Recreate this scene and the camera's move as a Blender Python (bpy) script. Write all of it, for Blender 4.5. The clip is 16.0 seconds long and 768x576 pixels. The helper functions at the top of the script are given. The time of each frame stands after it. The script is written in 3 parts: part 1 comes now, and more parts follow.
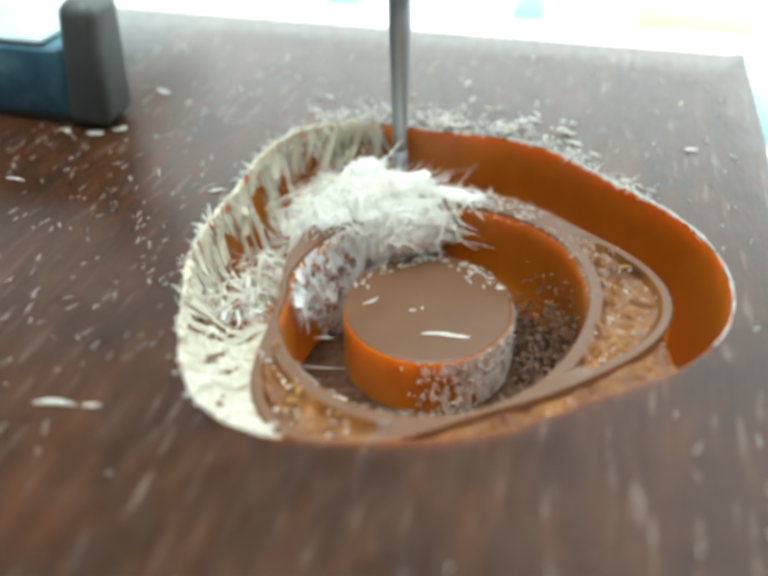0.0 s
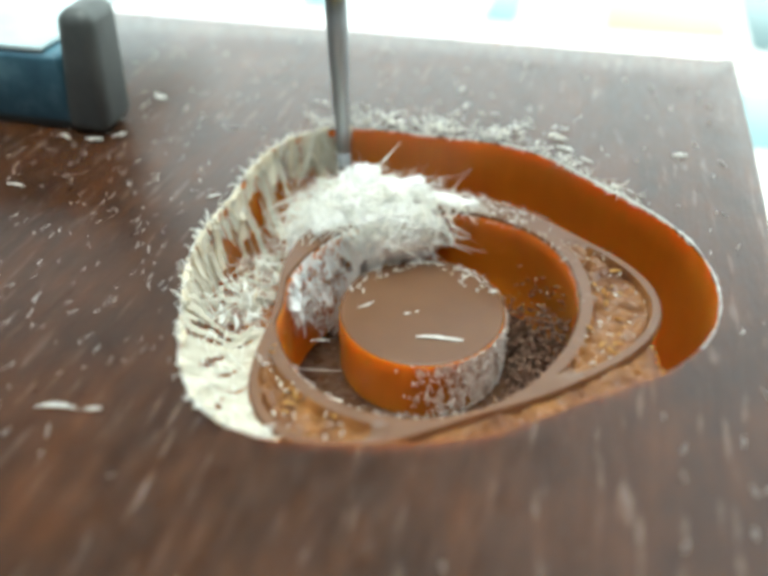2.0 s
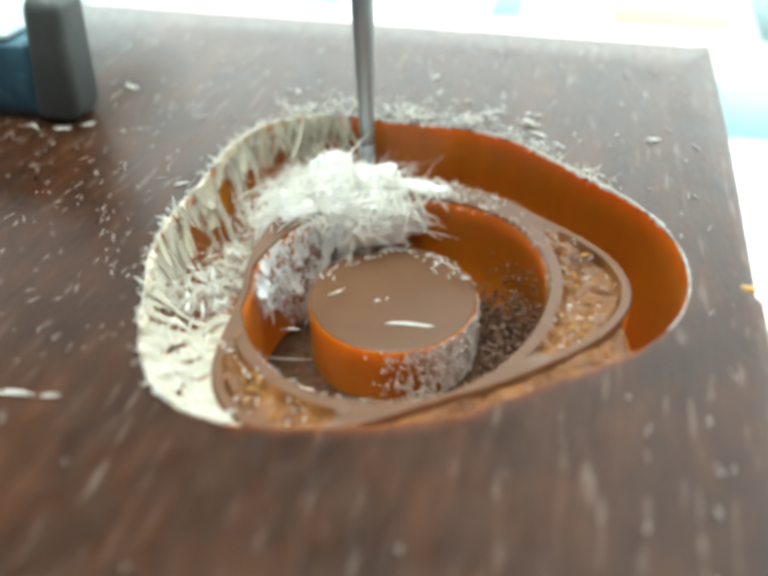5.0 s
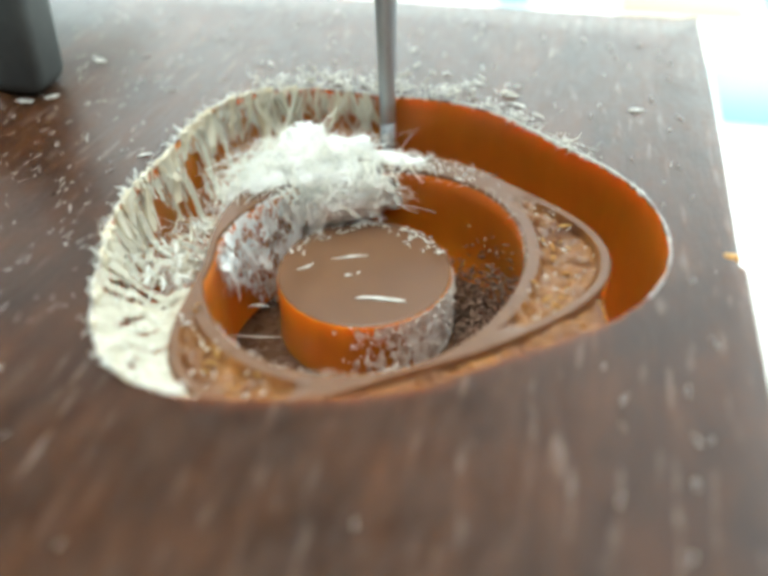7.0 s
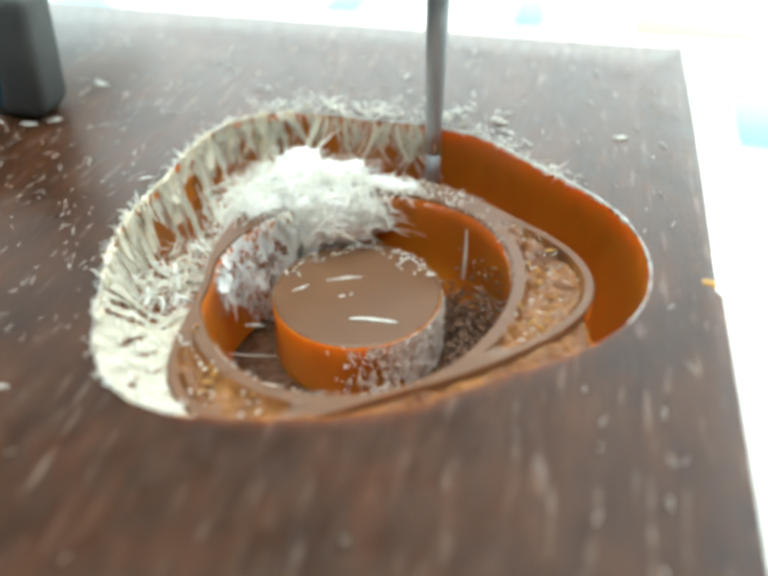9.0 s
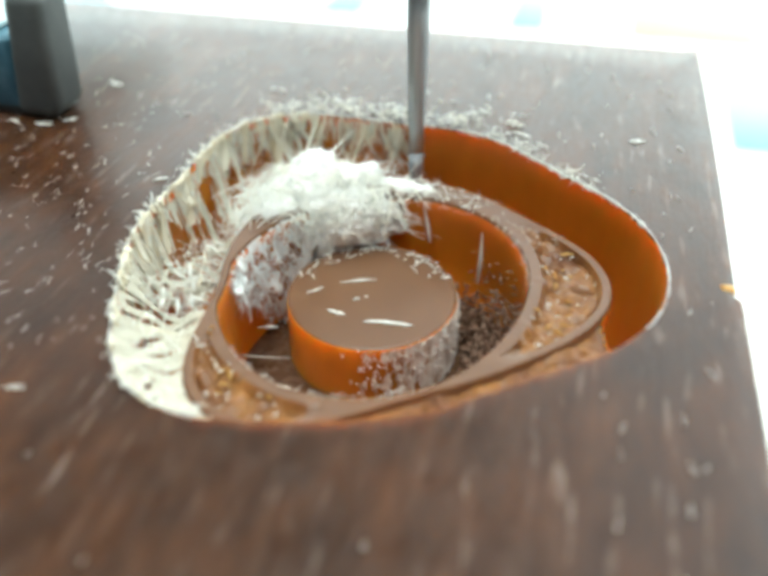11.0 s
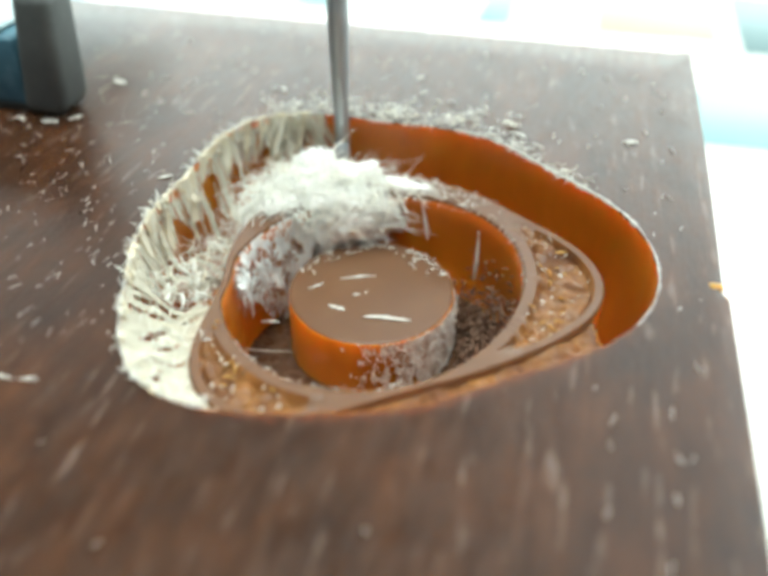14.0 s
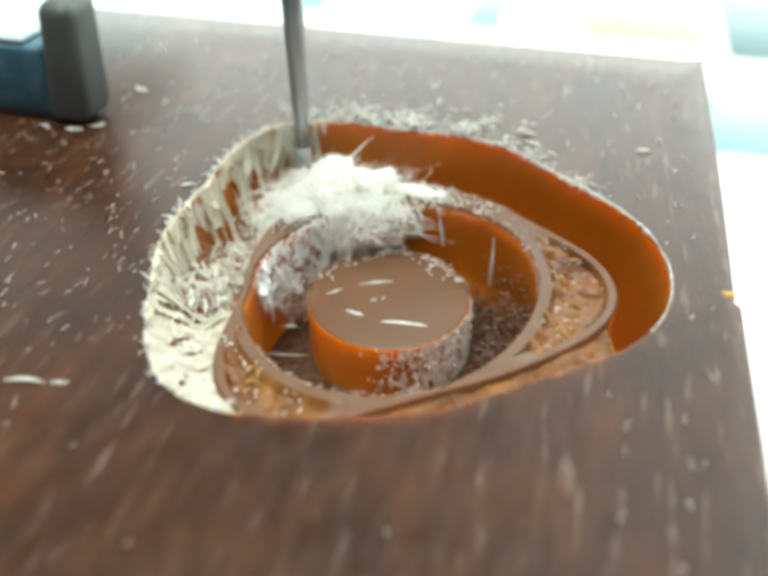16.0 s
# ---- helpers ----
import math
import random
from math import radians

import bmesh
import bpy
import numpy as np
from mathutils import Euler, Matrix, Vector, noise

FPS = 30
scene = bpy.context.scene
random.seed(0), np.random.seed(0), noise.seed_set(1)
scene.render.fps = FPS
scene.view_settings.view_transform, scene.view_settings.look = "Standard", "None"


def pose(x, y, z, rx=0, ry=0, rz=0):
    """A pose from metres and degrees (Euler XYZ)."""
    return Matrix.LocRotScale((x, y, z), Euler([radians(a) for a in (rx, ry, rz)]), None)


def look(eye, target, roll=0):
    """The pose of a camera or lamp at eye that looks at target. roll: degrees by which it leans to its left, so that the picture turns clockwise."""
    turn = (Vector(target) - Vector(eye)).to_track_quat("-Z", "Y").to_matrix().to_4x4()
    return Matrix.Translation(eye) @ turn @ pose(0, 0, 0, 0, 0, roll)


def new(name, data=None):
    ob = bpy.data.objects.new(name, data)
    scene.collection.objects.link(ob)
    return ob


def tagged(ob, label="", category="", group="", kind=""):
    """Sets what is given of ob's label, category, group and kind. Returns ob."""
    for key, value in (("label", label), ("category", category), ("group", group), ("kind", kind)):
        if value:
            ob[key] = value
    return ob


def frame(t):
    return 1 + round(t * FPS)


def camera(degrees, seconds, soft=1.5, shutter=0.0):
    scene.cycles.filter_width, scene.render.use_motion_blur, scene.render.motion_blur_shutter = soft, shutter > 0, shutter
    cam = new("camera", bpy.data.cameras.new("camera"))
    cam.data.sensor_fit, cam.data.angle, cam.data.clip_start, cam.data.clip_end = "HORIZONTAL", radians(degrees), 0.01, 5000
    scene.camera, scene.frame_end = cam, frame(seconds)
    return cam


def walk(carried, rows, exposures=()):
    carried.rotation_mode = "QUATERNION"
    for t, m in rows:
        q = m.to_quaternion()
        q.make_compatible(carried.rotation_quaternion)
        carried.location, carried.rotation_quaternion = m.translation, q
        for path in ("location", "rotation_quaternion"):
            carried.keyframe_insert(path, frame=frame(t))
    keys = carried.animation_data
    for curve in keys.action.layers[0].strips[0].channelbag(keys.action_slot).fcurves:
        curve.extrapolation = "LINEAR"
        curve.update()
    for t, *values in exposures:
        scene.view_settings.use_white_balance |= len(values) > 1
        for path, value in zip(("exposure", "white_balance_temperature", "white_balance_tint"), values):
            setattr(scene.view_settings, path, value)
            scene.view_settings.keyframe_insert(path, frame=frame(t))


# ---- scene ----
CM = 0.01  # the plan below is written in centimetres

# ---- camera ----
cam = camera(51.96, 16.0, soft=4.5)
cam.data.dof.use_dof = True
cam.data.dof.focus_distance = 4.55 * CM
cam.data.dof.aperture_fstop = 27.0
PATH = [  # seconds, centimetres, degrees
    (0, 0.6852, -3.5377, 2.5415, 51.265, 0.904, 14.320),
    (0.5, 0.6725, -3.5608, 2.5385, 51.404, 0.909, 14.115),
    (1, 0.6972, -3.5697, 2.5491, 51.196, 0.859, 13.885),
    (1.5, 0.7024, -3.5876, 2.5478, 51.009, 0.949, 13.918),
    (2, 0.7031, -3.5833, 2.6185, 51.176, 0.792, 14.034),
    (2.5, 0.6556, -3.5985, 2.6357, 51.463, 0.888, 14.134),
    (3, 0.7259, -3.6034, 2.6368, 51.372, 0.838, 13.838),
    (3.5, 0.7653, -3.5969, 2.6163, 51.042, 0.985, 13.747),
    (4, 0.8105, -3.5966, 2.5732, 51.141, 0.890, 13.453),
    (6.5, 0.9065, -3.4768, 2.3646, 51.252, 1.017, 13.389),
    (7, 0.9725, -3.4730, 2.2876, 51.154, 0.940, 13.109),
    (7.5, 0.9939, -3.4969, 2.2843, 51.294, 0.692, 12.976),
    (8, 1.0056, -3.5108, 2.3153, 51.571, 0.533, 12.925),
    (8.5, 0.9869, -3.5371, 2.3912, 52.014, 0.425, 12.913),
    (9, 1.0090, -3.5491, 2.4282, 51.968, 0.434, 13.047),
    (9.5, 0.9986, -3.5644, 2.4365, 52.110, 0.572, 13.297),
    (12, 0.9418, -3.5283, 2.4214, 51.870, 0.174, 13.746),
    (12.5, 0.9618, -3.5564, 2.4252, 51.714, 0.161, 13.475),
    (13, 0.9705, -3.5777, 2.4657, 51.530, 0.082, 13.335),
    (13.5, 0.9811, -3.5987, 2.4773, 51.444, 0.011, 13.465),
    (14, 0.9541, -3.6388, 2.5126, 51.640, -0.077, 13.577),
    (14.5, 0.9664, -3.6689, 2.5604, 51.722, -0.057, 13.699),
    (15, 0.9461, -3.6837, 2.5775, 51.863, 0.019, 13.970),
    (15.5, 0.9460, -3.6877, 2.5859, 51.485, 0.190, 14.017),
    (16, 0.9206, -3.7052, 2.6077, 51.600, 0.195, 14.215),
]
walk(cam, [(t, pose(x * CM, y * CM, z * CM, rx, ry, rz)) for t, x, y, z, rx, ry, rz in PATH],
     [(0.0, 0.14, 5950, -6), (4.0, 0.16, 6080, -6), (7.0, 0.22, 6000, -6), (9.5, 0.26, 5980, -6), (12.5, 0.25, 6030, -6), (16.0, 0.18, 6250, -6)])

# ---- light ----
SUN_UP, SUN_ROUND = 86.0, 190.0  # degrees above the horizon, degrees from +y towards -x
world = bpy.data.worlds.new("daylight")
scene.world = world
world.use_nodes = True
wn = world.node_tree.nodes
sky = wn.new("ShaderNodeTexSky")
sky.sky_type, sky.sun_disc = "NISHITA", False
sky.sun_elevation, sky.sun_rotation = radians(SUN_UP), radians(-SUN_ROUND)
sky.dust_density = 4.0
wn["Background"].inputs["Strength"].default_value = 0.15
world.node_tree.links.new(sky.outputs["Color"], wn["Background"].inputs["Color"])
sun = new("sun", bpy.data.lights.new("sun", "SUN"))
sun.data.energy, sun.data.angle, sun.data.color = 3.2, radians(30), (1.0, 0.97, 0.93)
away = Vector((-math.sin(radians(SUN_ROUND)) * math.cos(radians(SUN_UP)), math.cos(radians(SUN_ROUND)) * math.cos(radians(SUN_UP)), math.sin(radians(SUN_UP))))
sun.matrix_world = look(away * 2, (0, 0, 0))
window = new("window_light", bpy.data.lights.new("window_light", "AREA"))  # daylight in the window behind the bench
window.data.shape, window.data.size, window.data.size_y = "RECTANGLE", 2.9, 0.55
window.data.energy, window.data.color = 20.5, (0.98, 0.965, 0.93)
window.matrix_world = look((0, 0.80, 0.265), (0, 0, 0.265))
tall = new("sheen_fill_light", bpy.data.lights.new("sheen_fill_light", "AREA"))  # added lamp without a known source, for sheen on the block's front right
tall.data.shape, tall.data.size, tall.data.size_y = "RECTANGLE", 1.38, 1.18
tall.data.energy, tall.data.color = 12.0, (1.0, 0.98, 0.95)
tall.matrix_world = look((0.80, 0.80, 1.15), (0.80, 0, 1.15))


# ---- materials ----
def shader(name, colour, rough=0.5, metal=0.0):
    m = bpy.data.materials.new(name)
    m.use_nodes = True
    p = m.node_tree.nodes["Principled BSDF"]
    p.inputs["Base Color"].default_value = (*colour, 1)
    p.inputs["Roughness"].default_value = rough
    p.inputs["Metallic"].default_value = metal
    return m, m.node_tree.nodes, m.node_tree.links, p


def grain(m, scale, stretch=(1, 1, 1), detail=4.0, rough=0.6):
    """Noise over the object's own metres."""
    n, l = m.node_tree.nodes, m.node_tree.links
    co, mp, no = n.new("ShaderNodeTexCoord"), n.new("ShaderNodeMapping"), n.new("ShaderNodeTexNoise")
    mp.inputs["Scale"].default_value = stretch
    no.inputs["Scale"].default_value, no.inputs["Detail"].default_value, no.inputs["Roughness"].default_value = scale, detail, rough
    l.new(co.outputs["Object"], mp.inputs["Vector"])
    l.new(mp.outputs["Vector"], no.inputs["Vector"])
    return no.outputs["Fac"]


def ramp(m, fac, stops):
    r = m.node_tree.nodes.new("ShaderNodeValToRGB")
    while len(r.color_ramp.elements) < len(stops):
        r.color_ramp.elements.new(0.5)
    for e, (at, c) in zip(r.color_ramp.elements, stops):
        e.position, e.color = at, (*c, 1)
    m.node_tree.links.new(fac, r.inputs["Fac"])
    return r.outputs["Color"]


def blend(m, fac, a, b, kind="MIX"):
    x = m.node_tree.nodes.new("ShaderNodeMix")
    x.data_type, x.blend_type = "RGBA", kind
    for src, sock in ((fac, x.inputs[0]), (a, x.inputs[6]), (b, x.inputs[7])):
        if isinstance(src, (int, float)):
            sock.default_value = src
        elif isinstance(src, tuple):
            sock.default_value = (*src, 1)
        else:
            m.node_tree.links.new(src, sock)
    return x.outputs[2]


def bump(m, p, fac, height, strength=1.0):
    b = m.node_tree.nodes.new("ShaderNodeBump")
    b.inputs["Distance"].default_value, b.inputs["Strength"].default_value = height, strength
    m.node_tree.links.new(fac, b.inputs["Height"])
    m.node_tree.links.new(b.outputs["Normal"], p.inputs["Normal"])


def wax(name, low, high, rough, streak, relief, soft=0.35, depth=0.0022, blotch=90, streaks=0.35, fineness=900):
    m, n, l, p = shader(name, high, rough)
    broad = grain(m, blotch, (1, 0.7, 1), 4)
    fine = grain(m, fineness, streak, 5, 0.7)
    tone = ramp(m, broad, [(0.3, low), (0.7, high)])
    tone = blend(m, streaks, tone, ramp(m, fine, [(0.25, (0.55, 0.5, 0.48)), (0.6, (1, 1, 1)), (0.8, (1.25, 1.3, 1.35))]), "MULTIPLY")
    l.new(tone, p.inputs["Base Color"])
    l.new(ramp(m, fine, [(0.2, (rough - 0.12,) * 3), (0.8, (rough + 0.16,) * 3)]), p.inputs["Roughness"])
    p.inputs["Subsurface Weight"].default_value = soft
    p.inputs["Subsurface Radius"].default_value = (1.0, 0.62, 0.22)
    p.inputs["Subsurface Scale"].default_value = depth
    bump(m, p, fine, relief)
    return m


FACE = wax("sawn_face", (0.027, 0.0112, 0.0048), (0.068, 0.0230, 0.0064), 0.34, (1, 0.25, 1), 0.00005, 0.5, 0.0040, 220, 0.6, 1900)
CUT = wax("milled_wall", (0.42, 0.126, 0.006), (0.62, 0.222, 0.013), 0.36, (1, 1, 0.15), 0.000008, 0.95, 0.0030, 90, 0.25)
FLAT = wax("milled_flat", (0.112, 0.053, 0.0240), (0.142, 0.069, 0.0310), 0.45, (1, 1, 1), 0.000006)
# the milled flat again, coloured darker for shade and dark reflection in the pocket
SHADED_FLOOR = wax("shaded_floor", (0.050, 0.024, 0.012), (0.080, 0.040, 0.021), 0.26, (1, 1, 1), 0.000004)
PIT = wax("torn_floor", (0.085, 0.028, 0.008), (0.25, 0.112, 0.030), 0.42, (0.6, 0.6, 0.6), 0.00004, 0.35, 0.0015, 420, 0.15, 520)


def scratched(m):
    """Pale dashes along the saw's way."""
    p, l = m.node_tree.nodes["Principled BSDF"], m.node_tree.links
    dash = ramp(m, grain(m, 1900, (1, 0.15, 1), 2, 0.5), [(0.60, (0, 0, 0)), (0.70, (1, 1, 1))])
    area = ramp(m, grain(m, 160, (1, 0.7, 1), 3, 0.6), [(0.42, (0.05, 0.05, 0.05)), (0.62, (0.7, 0.7, 0.7))])
    was = p.inputs["Base Color"].links[0].from_socket
    band = ramp(m, grain(m, 950, (1, 0.14, 1), 3, 0.6), [(0.36, (0.62, 0.58, 0.56)), (0.52, (1, 1, 1)), (0.68, (1.5, 1.55, 1.6))])
    was = blend(m, 0.45, was, band, "MULTIPLY")
    l.new(blend(m, blend(m, 1.0, dash, area, "MULTIPLY"), was, (0.20, 0.155, 0.13)), p.inputs["Base Color"])


scratched(FACE)
FACE.node_tree.nodes["Principled BSDF"].inputs["Specular IOR Level"].default_value = 0.38
PIT.node_tree.nodes["Principled BSDF"].inputs["Specular IOR Level"].default_value = 0.35


def fluff(name, a, b, soft=0.3):
    m, n, l, p = shader(name, a, 0.55)
    g = n.new("ShaderNodeNewGeometry")
    l.new(ramp(m, g.outputs["Random Per Island"], [(0.0, a), (1.0, b)]), p.inputs["Base Color"])
    t, x, o = n.new("ShaderNodeBsdfTranslucent"), n.new("ShaderNodeMixShader"), n["Material Output"]
    l.new(p.inputs["Base Color"].links[0].from_socket, t.inputs["Color"])
    x.inputs["Fac"].default_value = soft
    l.new(p.outputs["BSDF"], x.inputs[1]), l.new(t.outputs["BSDF"], x.inputs[2]), l.new(x.outputs["Shader"], o.inputs["Surface"])
    return m


WHITE = fluff("white_shavings", (0.96, 0.97, 0.95), (0.97, 0.95, 0.86), 0.5)
GRIT = fluff("pale_grit", (0.88, 0.86, 0.82), (0.64, 0.55, 0.47), 0.2)
PACKED = fluff("packed_shavings", (0.96, 0.96, 0.90), (0.96, 0.96, 0.90), 0.0)
bump(PACKED, PACKED.node_tree.nodes["Principled BSDF"], grain(PACKED, 1400, (1, 0.4, 1), 5, 0.75), 0.0004)
for sock, value in (("Subsurface Weight", 1.0), ("Subsurface Radius", (1.0, 1.0, 1.0)), ("Subsurface Scale", 0.0008)):
    PACKED.node_tree.nodes["Principled BSDF"].inputs[sock].default_value = value
SOFT_CREAM = fluff("packed_cream", (0.60, 0.57, 0.46), (0.60, 0.57, 0.46), 0.1)
bump(SOFT_CREAM, SOFT_CREAM.node_tree.nodes["Principled BSDF"], grain(SOFT_CREAM, 1600, (1, 0.5, 0.5), 5, 0.75), 0.0004)
CLING = fluff("clinging_fluff", (0.74, 0.79, 0.80), (0.90, 0.92, 0.90), 0.35)
DUST = fluff("pale_dust", (0.46, 0.40, 0.36), (0.74, 0.70, 0.66), 0.2)
CRUST, cn, cl, cp = shader("crumb_crust", (0.60, 0.53, 0.46), 0.6)
cl.new(ramp(CRUST, grain(CRUST, 1500, (1, 1, 0.5), 4), [(0.32, (0.40, 0.26, 0.17)), (0.52, (0.76, 0.70, 0.63)), (0.7, (0.90, 0.88, 0.84))]), cp.inputs["Base Color"])
CREAM = fluff("cream_shavings", (0.93, 0.92, 0.82), (0.88, 0.79, 0.60), 0.4)
AMBER = fluff("amber_chips", (0.40, 0.17, 0.025), (0.62, 0.40, 0.12), 0.3)
MIXED = fluff("brown_crumbs", (0.24, 0.15, 0.10), (0.09, 0.035, 0.016), 0.1)

STEEL, sn, sl, sp = shader("tool_steel", (0.42, 0.44, 0.46), 0.38, 0.45)
sl.new(ramp(STEEL, grain(STEEL, 1500, (1, 1, 0.06), 4), [(0.3, (0.30, 0.33, 0.35)), (0.7, (0.48, 0.52, 0.54))]), sp.inputs["Base Color"])
PALE_STEEL, qn, ql, qp = shader("dusty_steel", (0.60, 0.61, 0.58), 0.5, 0.4)
ql.new(ramp(PALE_STEEL, grain(PALE_STEEL, 2500, (1, 1, 0.3), 4), [(0.35, (0.27, 0.30, 0.32)), (0.7, (0.42, 0.44, 0.45))]), qp.inputs["Base Color"])
YELLOW = shader("yellow_plastic", (0.75, 0.52, 0.03), 0.4)[0]
GREY, gn, gl, gp = shader("grey_clamp_paint", (0.10, 0.11, 0.12), 0.55, 0.2)
gl.new(ramp(GREY, grain(GREY, 300), [(0.3, (0.080, 0.090, 0.088)), (0.7, (0.125, 0.135, 0.130))]), gp.inputs["Base Color"])
# the window's reflection on the clamp's top, put into the colour as pale teal
PLATE_SHEEN, hn, hl, hp = shader("plate_sheen", (0.74, 0.84, 0.85), 0.22)
hl.new(ramp(PLATE_SHEEN, grain(PLATE_SHEEN, 120), [(0.3, (0.40, 0.55, 0.58)), (0.7, (0.62, 0.74, 0.75))]), hp.inputs["Base Color"])
BLUE, bn, bl, bp = shader("blue_clamp_paint", (0.05, 0.17, 0.27), 0.45)
bl.new(ramp(BLUE, grain(BLUE, 350, (1, 1, 1), 5), [(0.3, (0.030, 0.085, 0.125)), (0.5, (0.055, 0.135, 0.185)), (0.72, (0.14, 0.26, 0.31))]), bp.inputs["Base Color"])
PAPER, pn, pl, pp = shader("white_bed", (0.86, 0.88, 0.86), 0.6)
pl.new(ramp(PAPER, grain(PAPER, 40), [(0.3, (0.84, 0.86, 0.84)), (0.7, (0.90, 0.90, 0.86))]), pp.inputs["Base Color"])
# dark so that the unseen walls hold down the sheen at front left
ROOM, rn, rl, rp = shader("unseen_dark_wall", (0.10, 0.10, 0.10), 0.8)
rl.new(ramp(ROOM, grain(ROOM, 3), [(0.3, (0.085, 0.085, 0.085)), (0.7, (0.12, 0.118, 0.115))]), rp.inputs["Base Color"])
CYAN = shader("pale_blue_tape", (0.30, 0.50, 0.53), 0.5)[0]
TEAL = shader("worn_teal_tape", (0.20, 0.30, 0.31), 0.5)[0]
SAND = shader("pale_cream_tape", (0.58, 0.53, 0.36), 0.6)[0]


# ---- mesh helpers ----
def part(name, bm, material, parent=None, label=""):
    """One mesh object from a bmesh in centimetres."""
    me = bpy.data.meshes.new(name)
    for f in bm.faces:
        f.smooth = True
    bm.transform(Matrix.Scale(CM, 4))
    bm.to_mesh(me)
    bm.free()
    me.materials.append(material)
    ob = new(name, me)
    if parent:
        ob.parent = parent
    if label:
        ob["label"] = label
    return ob


def sharp(ob, degrees=35):
    me = ob.data
    me.set_sharp_from_angle(angle=radians(degrees))
    return ob


def strip(bm, rings, closed=True):
    """Quads between rings of equal length."""
    made = [[bm.verts.new(v) for v in ring] for ring in rings]
    n = len(made[0])
    for a, b in zip(made, made[1:]):
        for i in range(n if closed else n - 1):
            j = (i + 1) % n
            bm.faces.new((a[i], a[j], b[j], b[i]))
    return made


def turned(profile, sides=48, centre=(0, 0)):
    """A body of revolution about z from (radius, height) pairs, closed at both ends."""
    bm = bmesh.new()
    rings = strip(bm, [[(centre[0] + r * math.cos(2 * math.pi * i / sides), centre[1] + r * math.sin(2 * math.pi * i / sides), z) for i in range(sides)] for r, z in profile])
    bm.faces.new(rings[0][::-1]), bm.faces.new(rings[-1])
    bmesh.ops.recalc_face_normals(bm, faces=bm.faces)
    return bm


def block(x0, x1, y0, y1, z0, z1, bevel=0.03, segments=3):
    bm = bmesh.new()
    bmesh.ops.create_cube(bm, size=1)
    for v in bm.verts:
        v.co = ((x0 + x1) / 2 + v.co.x * (x1 - x0), (y0 + y1) / 2 + v.co.y * (y1 - y0), (z0 + z1) / 2 + v.co.z * (z1 - z0))
    bmesh.ops.bevel(bm, geom=bm.edges[:], offset=bevel, segments=segments, affect="EDGES", profile=0.5)
    return bm


# ---- outlines of the carving: polar series about a centre ----
MID = Vector((0.1, -0.15))
RIM = (1.419, -0.068, 0.082, 0.014, -0.012, 0.121, 0.03, -0.016, -0.015, 0.021, -0.007, 0.016, 0.02, -0.02, -0.015)
WALL = (1.062, 0.05, -0.051, -0.024, 0.037, 0.121, 0.049, 0.018, -0.033, -0.008, 0.01, 0.019, 0.016)
POCKET = (0.85, 0.017, -0.003, -0.036, 0.033, -0.008, 0.008)
POCKET_MID = Vector((0.07, -0.25))


def series(s, a):
    return s[0] + sum(s[2 * k - 1] * math.cos(k * a) + s[2 * k] * math.sin(k * a) for k in range(1, len(s) // 2 + 1))


def rim(a):
    return series(RIM, a)


def ridge(a):
    return series(WALL, a)


def pocket(a):
    """The pocket's radius seen from MID."""
    r = 0.8
    for _ in range(12):
        p = MID + Vector((math.cos(a), math.sin(a))) * r - POCKET_MID
        r += series(POCKET, math.atan2(p.y, p.x)) - p.length
    return r


def at(a, r, z):
    return (MID.x + r * math.cos(a), MID.y + r * math.sin(a), z)


def wobble(x, y, z, scale):
    return noise.noise((x * scale, y * scale, z * scale))


N = 360
ANGLES = [2 * math.pi * i / N for i in range(N)]
LAND, FLOOR, DEEP = -0.17, -0.87, -0.95
LEFT, RIGHT, FRONT, BACK, UNDER = -6.5, 1.93, -4.6, 3.10, -1.5
BOSS_TOP = -0.47


def shallow(a, f=1.0):
    """True where the groove is not yet cut to depth, along the front; f: fraction of its width from the ring wall."""
    return 250 < math.degrees(a) % 360 < 353 - 12 * f


def torn(a):
    """Height of the shallow floor in the front groove."""
    return LAND - 0.04 + 0.03 * wobble(math.cos(a), math.sin(a), 0.3, 9)


def to_edge(a):
    """Distance from MID to the block's outline, and that point."""
    c, s = math.cos(a), math.sin(a)
    y = MID.y + (RIGHT - MID.x) * s / max(c, 1e-6)
    right = RIGHT + (0.012 if y < -0.2 else -0.02 if y < -0.12 else -0.01) if c > 0 and FRONT < y < BACK else RIGHT
    r = min(((right if c > 0 else LEFT) - MID.x) / c if abs(c) > 1e-6 else 99, ((BACK if s > 0 else FRONT) - MID.y) / s if abs(s) > 1e-6 else 99)
    return r + (0.02 * max(0.0, MID.y + r * s) if c > 0 and abs((RIGHT - MID.x) / c - r) < 0.1 else 0.0)


